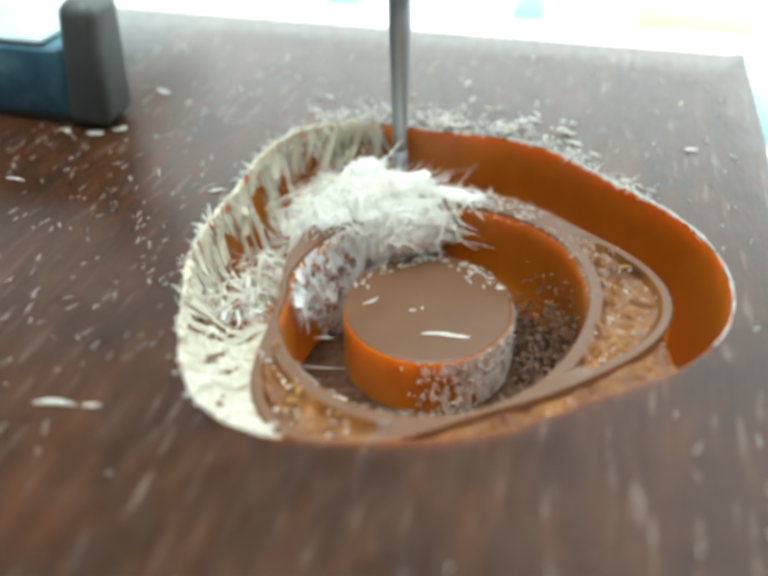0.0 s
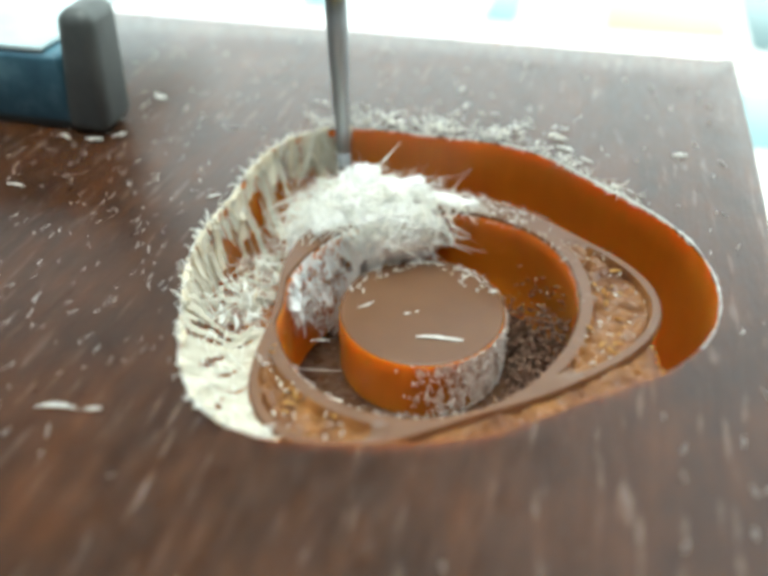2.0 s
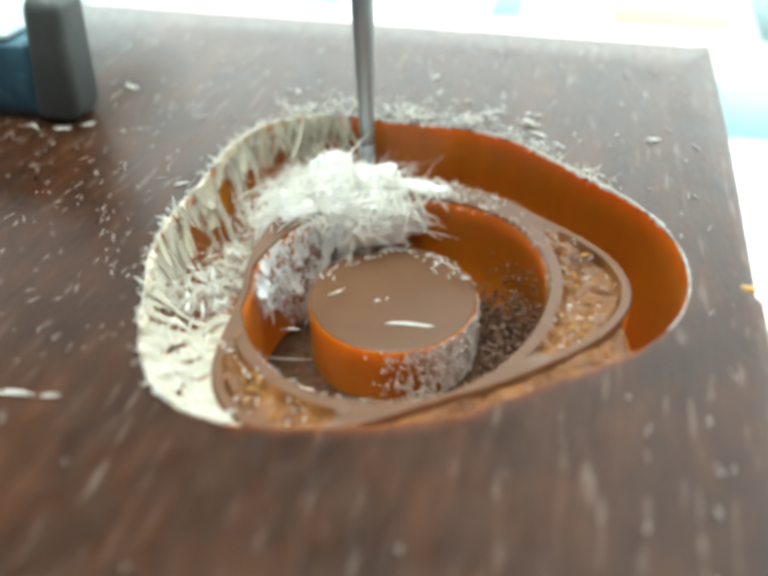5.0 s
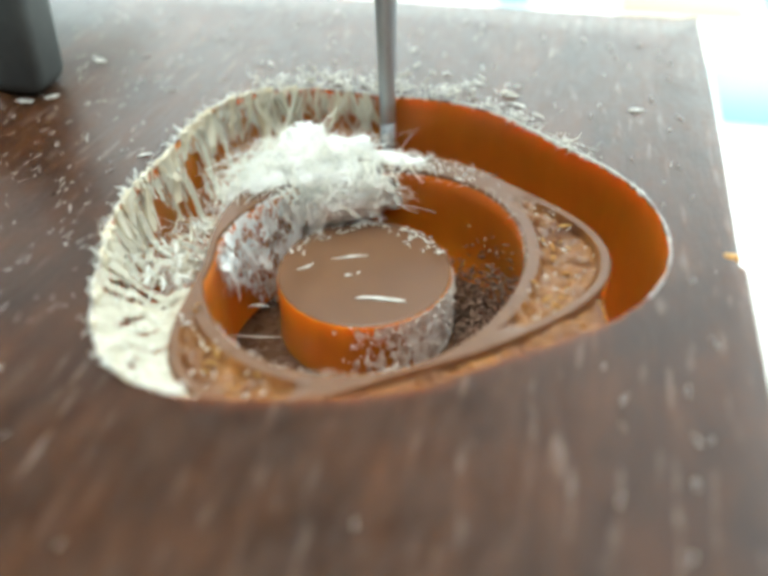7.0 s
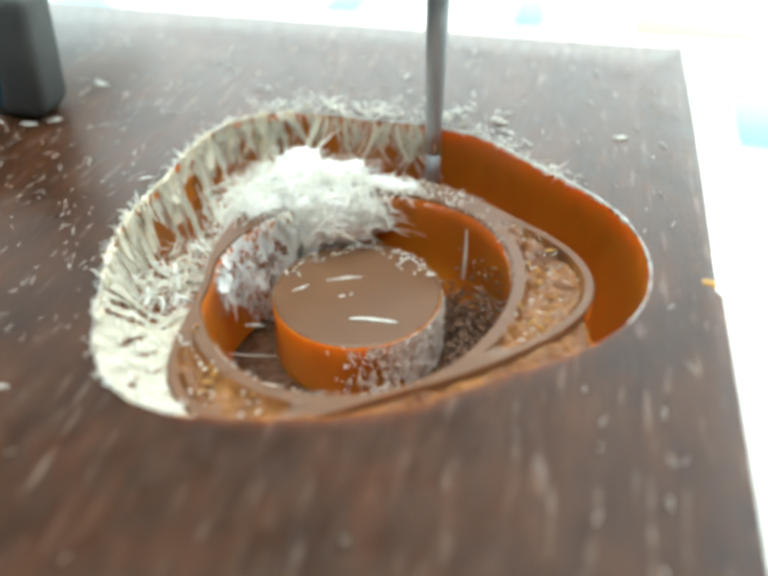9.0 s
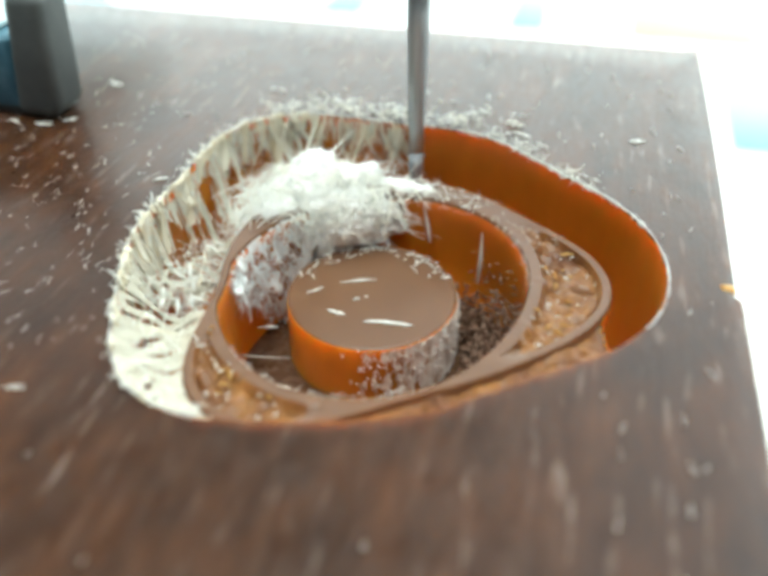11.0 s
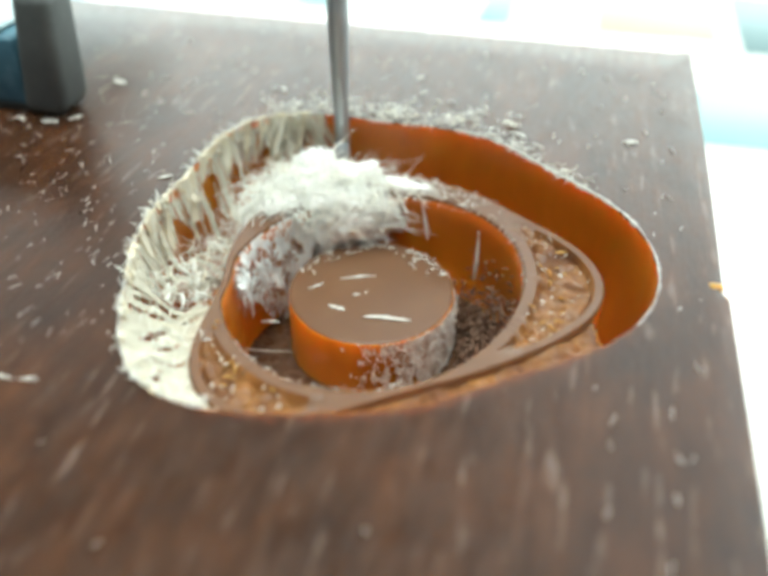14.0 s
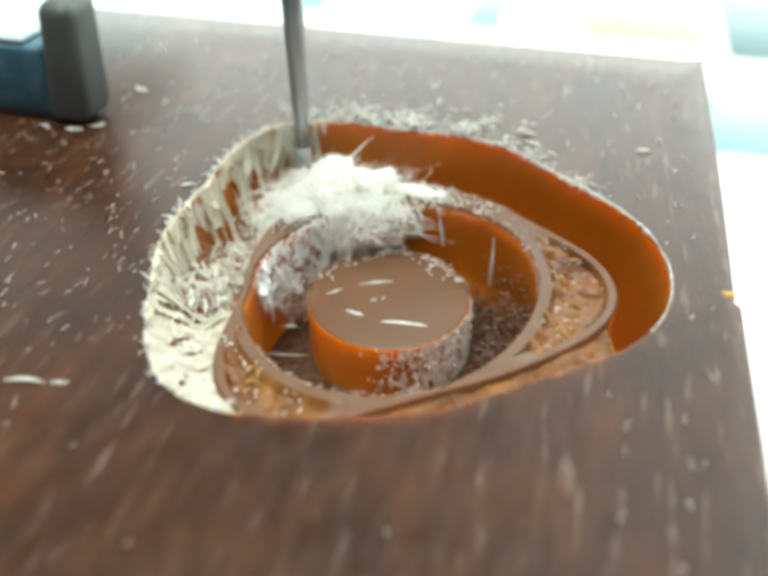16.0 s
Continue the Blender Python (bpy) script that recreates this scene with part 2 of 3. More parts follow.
def wax_block():
    thing = new("resin_block")
    tagged(thing, "amber-brown translucent resin block with a milled teardrop carving", "workpiece")
    # top face, sides and underside
    corners = [math.atan2(y - MID.y, x - MID.x) % (2 * math.pi) for x in (LEFT, RIGHT) for y in (FRONT, BACK)]
    angles = list(ANGLES)
    for c in corners:
        k = min(range(N), key=lambda i: abs(angles[i] - c))
        angles[k] = c
    bm = bmesh.new()
    rings = []
    for f, z in ((0.0, -0.012), (0.0, -0.006), (0.004, 0.0)):
        rings.append([at(a, rim(a) + f + 0.012 * wobble(math.cos(a), math.sin(a), 0, 11), z) for a in angles])
    for f in (0.02, 0.06, 0.15, 0.3, 0.5, 0.75):
        rings.append([at(a, rim(a) + f * (to_edge(a) - rim(a)), 0.0) for a in angles])
    for inset, z in ((0.03, 0.0), (0.008, -0.008), (0.0, -0.03), (0.0, UNDER)):
        rings.append([at(a, to_edge(a) - inset, z) for a in angles])
    made = strip(bm, rings)
    bm.faces.new(made[-1])
    part("chipped_spot", block(1.835, 1.913, -0.16, -0.10, -0.05, 0.006, 0.018, 2), CUT, thing, "small orange chip on the edge")
    # groove: outer wall, floor
    top_faces = set(bm.faces)
    rings = [[at(a, rim(a) + 0.012 * wobble(math.cos(a), math.sin(a), 0, 11), -0.012) for a in ANGLES]]
    for z in (-0.1, -0.2, -0.4, -0.7):
        rings.append([at(a, rim(a) - 0.004 + 0.004 * wobble(math.cos(a) * 3, math.sin(a) * 3, z, 4), max(z, torn(a) if shallow(a) else z)) for a in ANGLES])
    rings.append([at(a, rim(a) - 0.01, torn(a) if shallow(a) else DEEP) for a in ANGLES])
    rings.append([at(a, rim(a) - 0.04, torn(a) + 0.01 * wobble(math.cos(a), math.sin(a), 1, 40) if shallow(a) else DEEP) for a in ANGLES])
    for k in range(1, 8):
        f = k / 8
        rings.append([at(a, rim(a) - 0.04 + f * (ridge(a) + 0.036 - rim(a)), torn(a) + 0.035 * wobble(math.cos(a), math.sin(a), f, 24) if shallow(a, 1 - f) else DEEP) for a in ANGLES])
    rings.append([at(a, ridge(a) - 0.004, torn(a) if shallow(a, 0.0) else DEEP) for a in ANGLES])
    made = strip(bm, rings)
    bm.normal_update()
    for f in bm.faces:
        if f not in top_faces:
            f.material_index = 2 if abs(f.normal.z) > 0.5 and f.calc_center_median().z > -0.5 else 1
    bmesh.ops.remove_doubles(bm, verts=bm.verts, dist=0.0004)
    bmesh.ops.recalc_face_normals(bm, faces=bm.faces)
    body = sharp(part("body", bm, FACE, thing, "brown resin block with a scratched sawn top and a deep orange groove"), 50)
    body.data.materials.append(CUT), body.data.materials.append(PIT)
    # ring between groove and pocket
    bm = bmesh.new()
    rings = []
    for z in (DEEP, -0.5, -0.25, LAND - 0.02):
        rings.append([at(a, ridge(a), z) for a in ANGLES])
    lip = 0.055
    for f, dz in ((0.012, 0.0), (lip, 0.0), (lip + 0.02, -1.0), *((0.2 + 0.06 * k, -2.0) for k in range(11)), (-lip - 0.045, -1.0), (-lip - 0.02, 0.0), (-0.012, 0.0), (0.0, -0.02)):
        ring = []
        for a in ANGLES:
            outer, inner = ridge(a), min(pocket(a), ridge(a) - 0.05)
            gap = outer - inner
            if dz == -2.0:
                low, high = inner + min(lip + 0.05, gap * 0.42), outer - min(lip + 0.025, gap * 0.42)
                r = high + (low - high) * (f - 0.2) / 0.6
            elif f > 0:
                r = outer - min(f, gap * 0.4)
            else:
                r = inner + min(-f, gap * 0.4)
            z = dz
            if dz < -0.5:
                d = (math.degrees(a) + 180) % 360 - 180
                deep = max(0.0, min(1.0, (gap - 0.16) / 0.08)) * max(0.0, min(1.0, (42 - abs(d)) / 8, 1), min(1.0, (30 - abs(d + 120)) / 8))
                z = -deep * (0.04 + 0.035 * wobble(r * math.cos(a), r * math.sin(a), 0, 15) + 0.025 * wobble(r * math.cos(a), r * math.sin(a), 4, 38))
            ring.append(at(a, r, LAND + z))
        rings.append(ring)
    strip(bm, rings)
    bmesh.ops.recalc_face_normals(bm, faces=bm.faces)
    bm.normal_update()
    for f in bm.faces:
        f.material_index = 1 if LAND - 0.2 < f.calc_center_median().z < LAND - 0.012 and abs(f.normal.z) > 0.3 else 2 if f.calc_center_median().z < LAND - 0.04 else 0
        c = f.calc_center_median()
        if f.material_index == 2 and c.z > -0.3 and shallow(math.atan2(c.y - MID.y, c.x - MID.x), 0.0):
            f.material_index = 0
    # pocket wall and floor
    ring_faces = set(bm.faces)
    rings = [[at(a, min(pocket(a), ridge(a) - 0.05), LAND - 0.02) for a in ANGLES]]
    for z in (-0.3, -0.6, FLOOR + 0.03):
        rings.append([at(a, min(pocket(a), ridge(a) - 0.05) + 0.012 * (LAND - z), z) for a in ANGLES])
    rings.append([at(a, min(pocket(a), ridge(a) - 0.05) - 0.012, FLOOR) for a in ANGLES])
    made = strip(bm, rings)
    bm.faces.new(made[-1])
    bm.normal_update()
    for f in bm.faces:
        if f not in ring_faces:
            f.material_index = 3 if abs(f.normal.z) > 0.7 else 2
    bmesh.ops.remove_doubles(bm, verts=bm.verts, dist=0.0004)
    bmesh.ops.recalc_face_normals(bm, faces=bm.faces)
    ring_wall = sharp(part("ring_wall", bm, FLAT, thing, "brown ring wall round a pocket, with a torn top"), 45)
    ring_wall.data.materials.append(PIT), ring_wall.data.materials.append(CUT), ring_wall.data.materials.append(SHADED_FLOOR)
    bm = turned([(0.515, FLOOR - 0.01), (0.51, -0.8), (0.507, -0.65), (0.503, BOSS_TOP - 0.02), (0.499, BOSS_TOP - 0.008), (0.49, BOSS_TOP - 0.001), (0.475, BOSS_TOP), (0.3, BOSS_TOP), (0.1, BOSS_TOP)], 96)
    bm.normal_update()
    for f in bm.faces:
        f.material_index = int(f.normal.z > 0.35)
    boss = sharp(part("boss", bm, CUT, thing, "round orange stub with a flat dull brown top"), 50)
    boss.data.materials.append(FLAT)
    return thing


# ---- shavings ----
def shaving(bm, p, way, length, width, curl, up=Vector((0, 0, 1)), segments=5):
    """A thin curled ribbon of triangular section, from p along way."""
    way = way.normalized()
    side = way.cross(up)
    side = side.normalized() if side.length > 1e-4 else Vector((1, 0, 0))
    lift = side.cross(way)
    turn = random.choice((-1, 1)) * curl
    q, d, last = Vector(p), way.copy(), None
    for k in range(segments + 1):
        f = k / segments
        w = width * (0.35 + 0.65 * math.sin(math.pi * min(0.98, f + 0.12)))
        ring = [bm.verts.new(q + side * w / 2), bm.verts.new(q - side * w / 2), bm.verts.new(q + lift * w * 0.35)]
        if last:
            for i in range(3):
                j = (i + 1) % 3
                bm.faces.new((last[i], last[j], ring[j], ring[i]))
        last = ring
        d = (Matrix.Rotation(turn / segments, 3, lift) @ Matrix.Rotation(random.uniform(-0.25, 0.25) * curl, 3, side)) @ d
        q = q + d * length / segments


def any_way(flat=1.0):
    v = Vector((random.gauss(0, 1), random.gauss(0, 1), random.gauss(0, 1) * flat))
    return v if v.length > 0.01 else Vector((1, 0, 0))


def heap(name, count, place, width, length, material, label, category="shavings", curl=1.2, flat=0.5, way=None, spread=1.0):
    """A mass of loose shavings: place() gives a point each."""
    bm = bmesh.new()
    for _ in range(count):
        d = any_way(flat) * spread + (way or Vector((0, 0, 0)))
        shaving(bm, place(), d, random.uniform(0.4, 1.2) * length, random.uniform(0.5, 1.3) * width, random.uniform(0.3, 1.0) * curl, Vector((random.gauss(0, 0.5), random.gauss(0, 0.5), 1)))
    return tagged(part(name, bm, material), label, category, kind="stuff")


def pile(cx, cy, sx, sy, base, top):
    """Points on and in a mound."""
    def place():
        while True:
            u, v = random.uniform(-1, 1), random.uniform(-1, 1)
            if u * u + v * v < 1:
                break
        h = (1 - u * u - v * v) ** 0.5
        return Vector((cx + sx * u, cy + sy * v, base + (top - base) * h * random.uniform(0.9, 1.06)))
    return place


def on_rim(a0, a1, out0, out1, top):
    def place():
        a = radians(random.uniform(a0, a1))
        while noise.noise((math.degrees(a) * 0.22, out1 * 9, 4)) < random.uniform(-0.5, 0.35):
            a = radians(random.uniform(a0, a1))
        f = random.random() ** 1.6
        return Vector(at(a, rim(a) + out0 + f * (out1 - out0), random.uniform(0.0, top) * (1 - f) + 0.004))
    return place


def mound(name, cx, cy, sx, sy, base, top, turn, material, label):
    """The packed core of a heap: a lumpy low dome."""
    bm = bmesh.new()
    bmesh.ops.create_icosphere(bm, subdivisions=6, radius=1)
    for v in bm.verts:
        k = 1 + 0.16 * noise.noise(v.co * 3) + 0.14 * noise.noise(Vector((v.co.x * 5, v.co.y * 10, v.co.z * 8))) + 0.08 * noise.noise(Vector((v.co.x * 14, v.co.y * 30, v.co.z * 20))) + 0.05 * noise.noise(Vector((v.co.x * 30, v.co.y * 70, v.co.z * 50)))
        x, y = v.co.x * sx * k, v.co.y * sy * k
        c, s = math.cos(radians(turn)), math.sin(radians(turn))
        v.co = (cx + c * x - s * y, cy + s * x + c * y, base + max(-0.3, v.co.z) * (top - base) * k)
    return tagged(part(name, bm, material), label, "shavings", kind="stuff")


# ---- setting ----
def bench():
    tagged(part("bench_top", block(-120, 120, -80, 78, -6.0, -3.6, 0.3), PAPER), "white bench top below the machine", "bench", kind="structure")
    bed = new("machine_bed")
    tagged(bed, "white machine bed with pale tape strips", "machine bed")
    part("bed_plate", block(-40, 40, -30, 40, -3.59, -2.5, 0.1), PAPER, bed)
    for x0, x1, y0, y1, m in BED_TAPES:
        part("tape", block(x0, x1, y0, y1, -2.499, -2.47, 0.01, 1), m, bed, "pale worn tape strip")
    tagged(part("spoil_board", block(LEFT + 0.3, RIGHT - 0.25, FRONT + 0.2, BACK - 0.25, -2.466, UNDER, 0.04), PAPER), "white board under the resin block", "board")
    return bed


BED_TAPES = [(-9.5, -8.2, 7.3, 13.0, CYAN), (-4.2, -3.4, 10.4, 12.5, CYAN), (-0.7, -0.05, 10.3, 13.0, CYAN), (1.4, 3.5, 10.3, 13.0, SAND), (3.8, 8.5, 9.9, 13.0, TEAL), (2.7, 8.0, 6.5, 8.3, CYAN)]


def room():
    """Unseen dark walls added to shape the light: open above, low window and fill-lamp gap behind."""
    w = [part("wall_right", block(150, 152, -200, 82, -60, 202, 0.2), ROOM), part("wall_front", block(-150, 150, -202, -200, -60, 202, 0.2), ROOM),
         part("ceiling", block(-150, 150, 55, 82, 200, 202, 0.2), ROOM), part("wall_left", block(-152, -150, -200, 82, -60, 202, 0.2), ROOM), part("wall_below_window", block(-150, 150, 80, 82, -60, -2, 0.2), ROOM),
         part("wall_above_window", block(-150, 10, 80, 82, 55, 200, 0.2), ROOM), part("wall_above_fill_light", block(10, 150, 80, 82, 175, 200, 0.2), ROOM), part("floor", block(-150, 150, -200, 82, -62, -60, 0.2), ROOM)]
    for ob in w:
        tagged(ob, "unseen dark surface added to shape the light", "room", kind="structure")


def clamp():
    thing = new("clamp")
    tagged(thing, "dark grey and worn blue steel clamp holding the block", "clamp")
    bm = block(-2.60, -2.35, 0.76, 1.15, 0.002, 0.88, 0.10, 6)
    for v in bm.verts:
        low = 1 - v.co.z / 0.88
        v.co.x -= (0.15 if v.co.x < -2.47 else 0.06) * low - (0.02 * math.sin(math.pi * low) if v.co.x > -2.47 else 0.0)
    part("post", bm, GREY, thing, "dark grey rounded post")
    part("bar", block(-6.0, -2.69, 0.80, 1.14, 0.051, 0.55, 0.04, 3), BLUE, thing, "worn blue painted bar")
    part("top_plate", block(-6.0, -2.80, 0.82, 3.3, 0.554, 0.60, 0.015, 2), PLATE_SHEEN, thing, "glossy top plate, coloured pale for the window's reflection")
    part("foot", block(-6.0, -2.72, 0.83, 1.12, 0.002, 0.05, 0.01, 2), GREY, thing)
    return thing


def cutter():
    """Thin cutter; its origin is the tip."""
    thing = new("milling_cutter")
    tagged(thing, "thin grey steel milling cutter with a yellow collar", "cutter")
    part("tip", turned([(0.03, -0.35), (0.047, -0.34), (0.05, 0.0), (0.0515, 0.12)], 32), PALE_STEEL, thing, "pale dusty cutting end")
    part("shaft", turned([(0.0505, 0.121), (0.053, 0.3), (0.062, 0.7), (0.07, 1.0), (0.075, 1.32)], 32), STEEL, thing)
    part("collar", turned([(0.08, 1.25), (0.15, 1.255), (0.155, 1.27), (0.155, 1.46), (0.15, 1.475), (0.08, 1.48)], 40), YELLOW, thing, "yellow plastic collar")
    part("shank", turned([(0.1, 1.47), (0.159, 1.475), (0.159, 3.7), (0.15, 3.72)], 40), STEEL, thing)
    return thing


CUTTER_PATH = [  # seconds, place of the tip
    (0, -0.451, 1.194), (0.5, -0.552, 1.202), (1, -0.638, 1.195), (1.5, -0.722, 1.189), (2, -0.816, 1.157),
    (2.5, -0.901, 1.114), (3, -0.878, 1.133), (3.5, -0.789, 1.166), (4, -0.678, 1.189), (6.5, -0.180, 1.159),
    (7, -0.123, 1.161), (7.5, -0.025, 1.161), (8, 0.107, 1.154), (8.5, 0.158, 1.152), (9, 0.241, 1.144),
    (9.5, 0.284, 1.139), (12, -0.157, 1.152), (12.5, -0.180, 1.153), (13, -0.277, 1.160), (13.5, -0.391, 1.165),
    (14, -0.509, 1.175), (14.5, -0.623, 1.170), (15, -0.708, 1.159), (15.5, -0.828, 1.128), (16, -0.909, 1.097)]
TIP = -0.25

resin_block = wax_block()
bed = bench()
room()
clamp()
tool = cutter()

# ---- shavings, heaps first ----
def pack_top(d, f, p):
    """Height of the torn, matted lining at an angle and a fraction of the groove's width."""
    deep = 0.56 - 0.38 * max(0.0, min(1.0, (d - 165) / 65))
    fill = max(0.0, min(1.0, (d - 195) / 30))
    wall = min(1.0, (1 - f) / (0.26 + 0.5 * fill)) ** 0.8
    fibre_relief = 0.06 * noise.noise((d * 0.45, f * 2.2, 0)) + 0.04 * noise.noise((d * 1.3, f * 3.5, 5)) + 0.07 * noise.noise((p[0] * 6, p[1] * 6, 9))
    return min(-0.003, -0.004 - deep * (0.78 * wall + 0.22 * (1 - f)) + fibre_relief * min(1.0, 6 * (1 - f) + 0.1) * (1 - 0.5 * fill))


def on_packing(a0, a1, lift=0.012):
    def place():
        d, f = random.uniform(a0, a1), random.uniform(0.2, 0.80)
        a = radians(d)
        p = at(a, ridge(a) + f * (rim(a) - ridge(a)), 0)
        return Vector((p[0], p[1], pack_top(d, f, p) + random.uniform(0, lift)))
    return place


SLITS = ((196, 2.2, 0.42), (202, 1.0, 0.22), (208, 1.4, 0.48), (214, 0.8, 0.15), (221, 1.0, 0.40), (228, 0.7, 0.15), (235, 0.6, 0.45))


def packing():
    """The groove's torn lining: a matted sheet with slits, fuller towards the front end."""
    bm = bmesh.new()
    rows = []
    for k in range(31):
        f = k / 30
        row = []
        for i in range(420):
            d = 124 + 126 * i / 419
            a = radians(d)
            p = at(a, ridge(a) + 0.004 + f * (rim(a) - ridge(a) + 0.004), 0)
            row.append((p[0], p[1], pack_top(d, f, p)))
        rows.append(row)
    strip(bm, rows, False)
    gone = []
    for q in bm.faces:
        c = q.calc_center_median()
        v = Vector((c.x, c.y)) - MID
        a = math.atan2(v.y, v.x)
        d = math.degrees(a) % 360
        f = (v.length - ridge(a)) / (rim(a) - ridge(a))
        slit = noise.noise((d * 0.30, f * 1.3, 3)) + 0.55 * noise.noise((d * 0.85, f * 2.2, 7)) + 0.25 * noise.noise((d * 2.3, f * 6, 1))
        edge = 0.07 * noise.noise((d * 0.8, 0, 4)) + 0.05 * noise.noise((d * 2.1, 0, 8))
        if slit > -0.20 + 0.46 * max(0.0, (d - 172) / 38) and f < 0.965 + 0.4 * edge or any(abs(d - c - 9 * (f - 0.5)) < w * math.sin(math.pi * max(0.0, min(1.0, (f - lo) / 0.45))) for c, w, lo in SLITS):
            gone.append(q)
        elif f > 1.02 + edge or (d < 208 and f < 0.22 + 2 * edge):
            gone.append(q)
    bmesh.ops.delete(bm, geom=gone, context="FACES")
    bmesh.ops.recalc_face_normals(bm, faces=bm.faces)
    return tagged(part("groove_packing", bm, SOFT_CREAM), "torn cream lining matted in the groove", "shavings", kind="stuff")


def plate(bm, p, along, inward, length, width, thick=0.010):
    """A torn splinter of the wall, hanging from p, ragged at the lower end."""
    lean, skew, phase = random.uniform(0.0, 0.22), random.gauss(0.10, 0.18), random.uniform(0, 9)
    last = None
    for k in range(5):
        f = k / 4
        w = width * (1.0 - 0.15 * f + 0.4 * noise.noise((phase, f * 2.6, 1))) * (random.uniform(0.2, 0.9) if k == 4 else 1.0)
        c = p + Vector((0, 0, -length * f)) + along * length * skew * f + inward * (length * lean * f * f + 0.006 + 0.02 * noise.noise((phase, f * 3, 5)))
        twist = inward * w * 0.35 * noise.noise((phase, f * 1.5, 8))
        ring = [bm.verts.new(c - along * w / 2 - twist), bm.verts.new(c + along * w / 2 + twist), bm.verts.new(c + along * w / 2 + twist + inward * thick), bm.verts.new(c - along * w / 2 - twist + inward * thick)]
        if last:
            for i in range(4):
                bm.faces.new((last[i], last[(i + 1) % 4], ring[(i + 1) % 4], ring[i]))
        else:
            bm.faces.new(ring[::-1])
        last = ring
    bm.faces.new(last)


def torn_plates(name, count, a0, a1, length, width, material, label, down=0.0, clumped=True):
    """Splinters of the rim that line the groove's outer wall, with gaps between clusters of them."""
    bm = bmesh.new()
    for _ in range(count):
        d = random.uniform(a0, a1)
        while clumped and noise.noise((d * 0.36, 2.5, 0)) < random.uniform(-0.15, 0.30):
            d = random.uniform(a0, a1)
        a = radians(d)
        out, along = Vector((math.cos(a), math.sin(a), 0)), Vector((-math.sin(a), math.cos(a), 0))
        p = Vector(at(a, rim(a) + random.uniform(-0.008, 0.016), random.uniform(0.0, 0.022) - down * random.random()))
        short = 1 - 0.45 * max(0.0, min(1.0, (d - 190) / 40))
        plate(bm, p, along, -out, length * short * random.uniform(0.4, 1.15), width * random.uniform(0.4, 1.3))
    bmesh.ops.recalc_face_normals(bm, faces=bm.faces)
    return tagged(sharp(part(name, bm, material), 25), label, "shavings", kind="stuff")


def overhang(count, label):
    """Long fibres that spill from the heap over the ring wall into the pocket."""
    bm = bmesh.new()
    for _ in range(count):
        u = random.random()
        p = Vector((-0.92 + 1.0 * u, 0.24 + 0.40 * u ** 0.7, -0.12)) + Vector((random.gauss(0, 0.05), random.gauss(0.05, 0.07), random.uniform(-0.05, 0.06)))
        d = Vector((random.gauss(0.35, 0.55), -1, random.uniform(-0.55, 0.05)))
        shaving(bm, p, d, random.uniform(0.10, 0.30), random.uniform(0.004, 0.013), random.uniform(0.1, 0.6), Vector((0, 0.3, 1)))
    return tagged(part("overhanging_fibres", bm, WHITE), label, "shavings", kind="stuff")


def drape(name, count, a0, a1, low, material, label):
    """Fluff that clings to the pocket's wall."""
    bm = bmesh.new()
    for _ in range(count):
        d = random.uniform(a0, a1)
        a = radians(d)
        f = (d - a0) / (a1 - a0)
        r = min(pocket(a), ridge(a) - 0.05)
        z = LAND + 0.01 - random.random() * (0.10 + low * math.sin(math.pi * (0.15 + 0.8 * f)) ** 1.5)
        p = Vector(at(a, r - random.uniform(0.01, 0.06) - 0.09 * (LAND - z), z))
        along = Vector((-math.sin(a), math.cos(a), 0))
        shaving(bm, p, along * random.gauss(0, 0.7) + Vector((0, 0, -1)), random.uniform(0.05, 0.16), random.uniform(0.003, 0.009), 1.3, Vector((math.cos(a), math.sin(a), 0)))
    return tagged(part(name, bm, material), label, "shavings", kind="stuff")


def fluff_sheet():
    """The matted backing of the fluff on the pocket wall, with a ragged lower edge."""
    bm = bmesh.new()
    rings = []
    for k in range(36):
        f = k / 35
        ring = []
        for i in range(260):
            d = 100 + 106 * i / 259
            a = radians(d)
            g = (d - 100) / 106
            r = min(pocket(a), ridge(a) - 0.05)
            drop = 0.08 + 0.62 * math.sin(math.pi * (0.10 + 0.84 * g)) ** 1.3 + 0.16 * wobble(g * 12, 0.3, 0, 1) + 0.14 * wobble(g * 41, 1.3, 0, 1)
            z = LAND + 0.012 - f * max(0.02, min(0.80, drop))
            swell = 0.02 + 0.05 * f + 0.035 * math.sin(math.pi * f) * (1 + wobble(g * 20, f * 4, 2, 1))
            ring.append(at(a, r - swell - 0.03 * (LAND - z), z))
        rings.append(ring)
    strip(bm, rings, False)
    gone = [q for q in bm.faces if 0.6 * noise.noise(q.calc_center_median() * 9) + 0.6 * noise.noise(q.calc_center_median() * 24) + 0.6 * noise.noise(q.calc_center_median() * 60) > 0.05]
    bmesh.ops.delete(bm, geom=gone, context="FACES")
    bmesh.ops.recalc_face_normals(bm, faces=bm.faces)
    return tagged(part("pocket_fluff", bm, CLING), "matted white fluff on the pocket wall", "shavings", kind="stuff")


def ledge(a0, a1, spread=1.0):
    """Points over the ring wall's top."""
    def place():
        a = radians(random.uniform(a0, a1))
        lo, hi = min(pocket(a), ridge(a) - 0.05), ridge(a)
        return Vector(at(a, lo + (0.5 + random.uniform(-0.5, 0.5) * spread) * (hi - lo), LAND + random.uniform(-0.03, 0.01)))
    return place


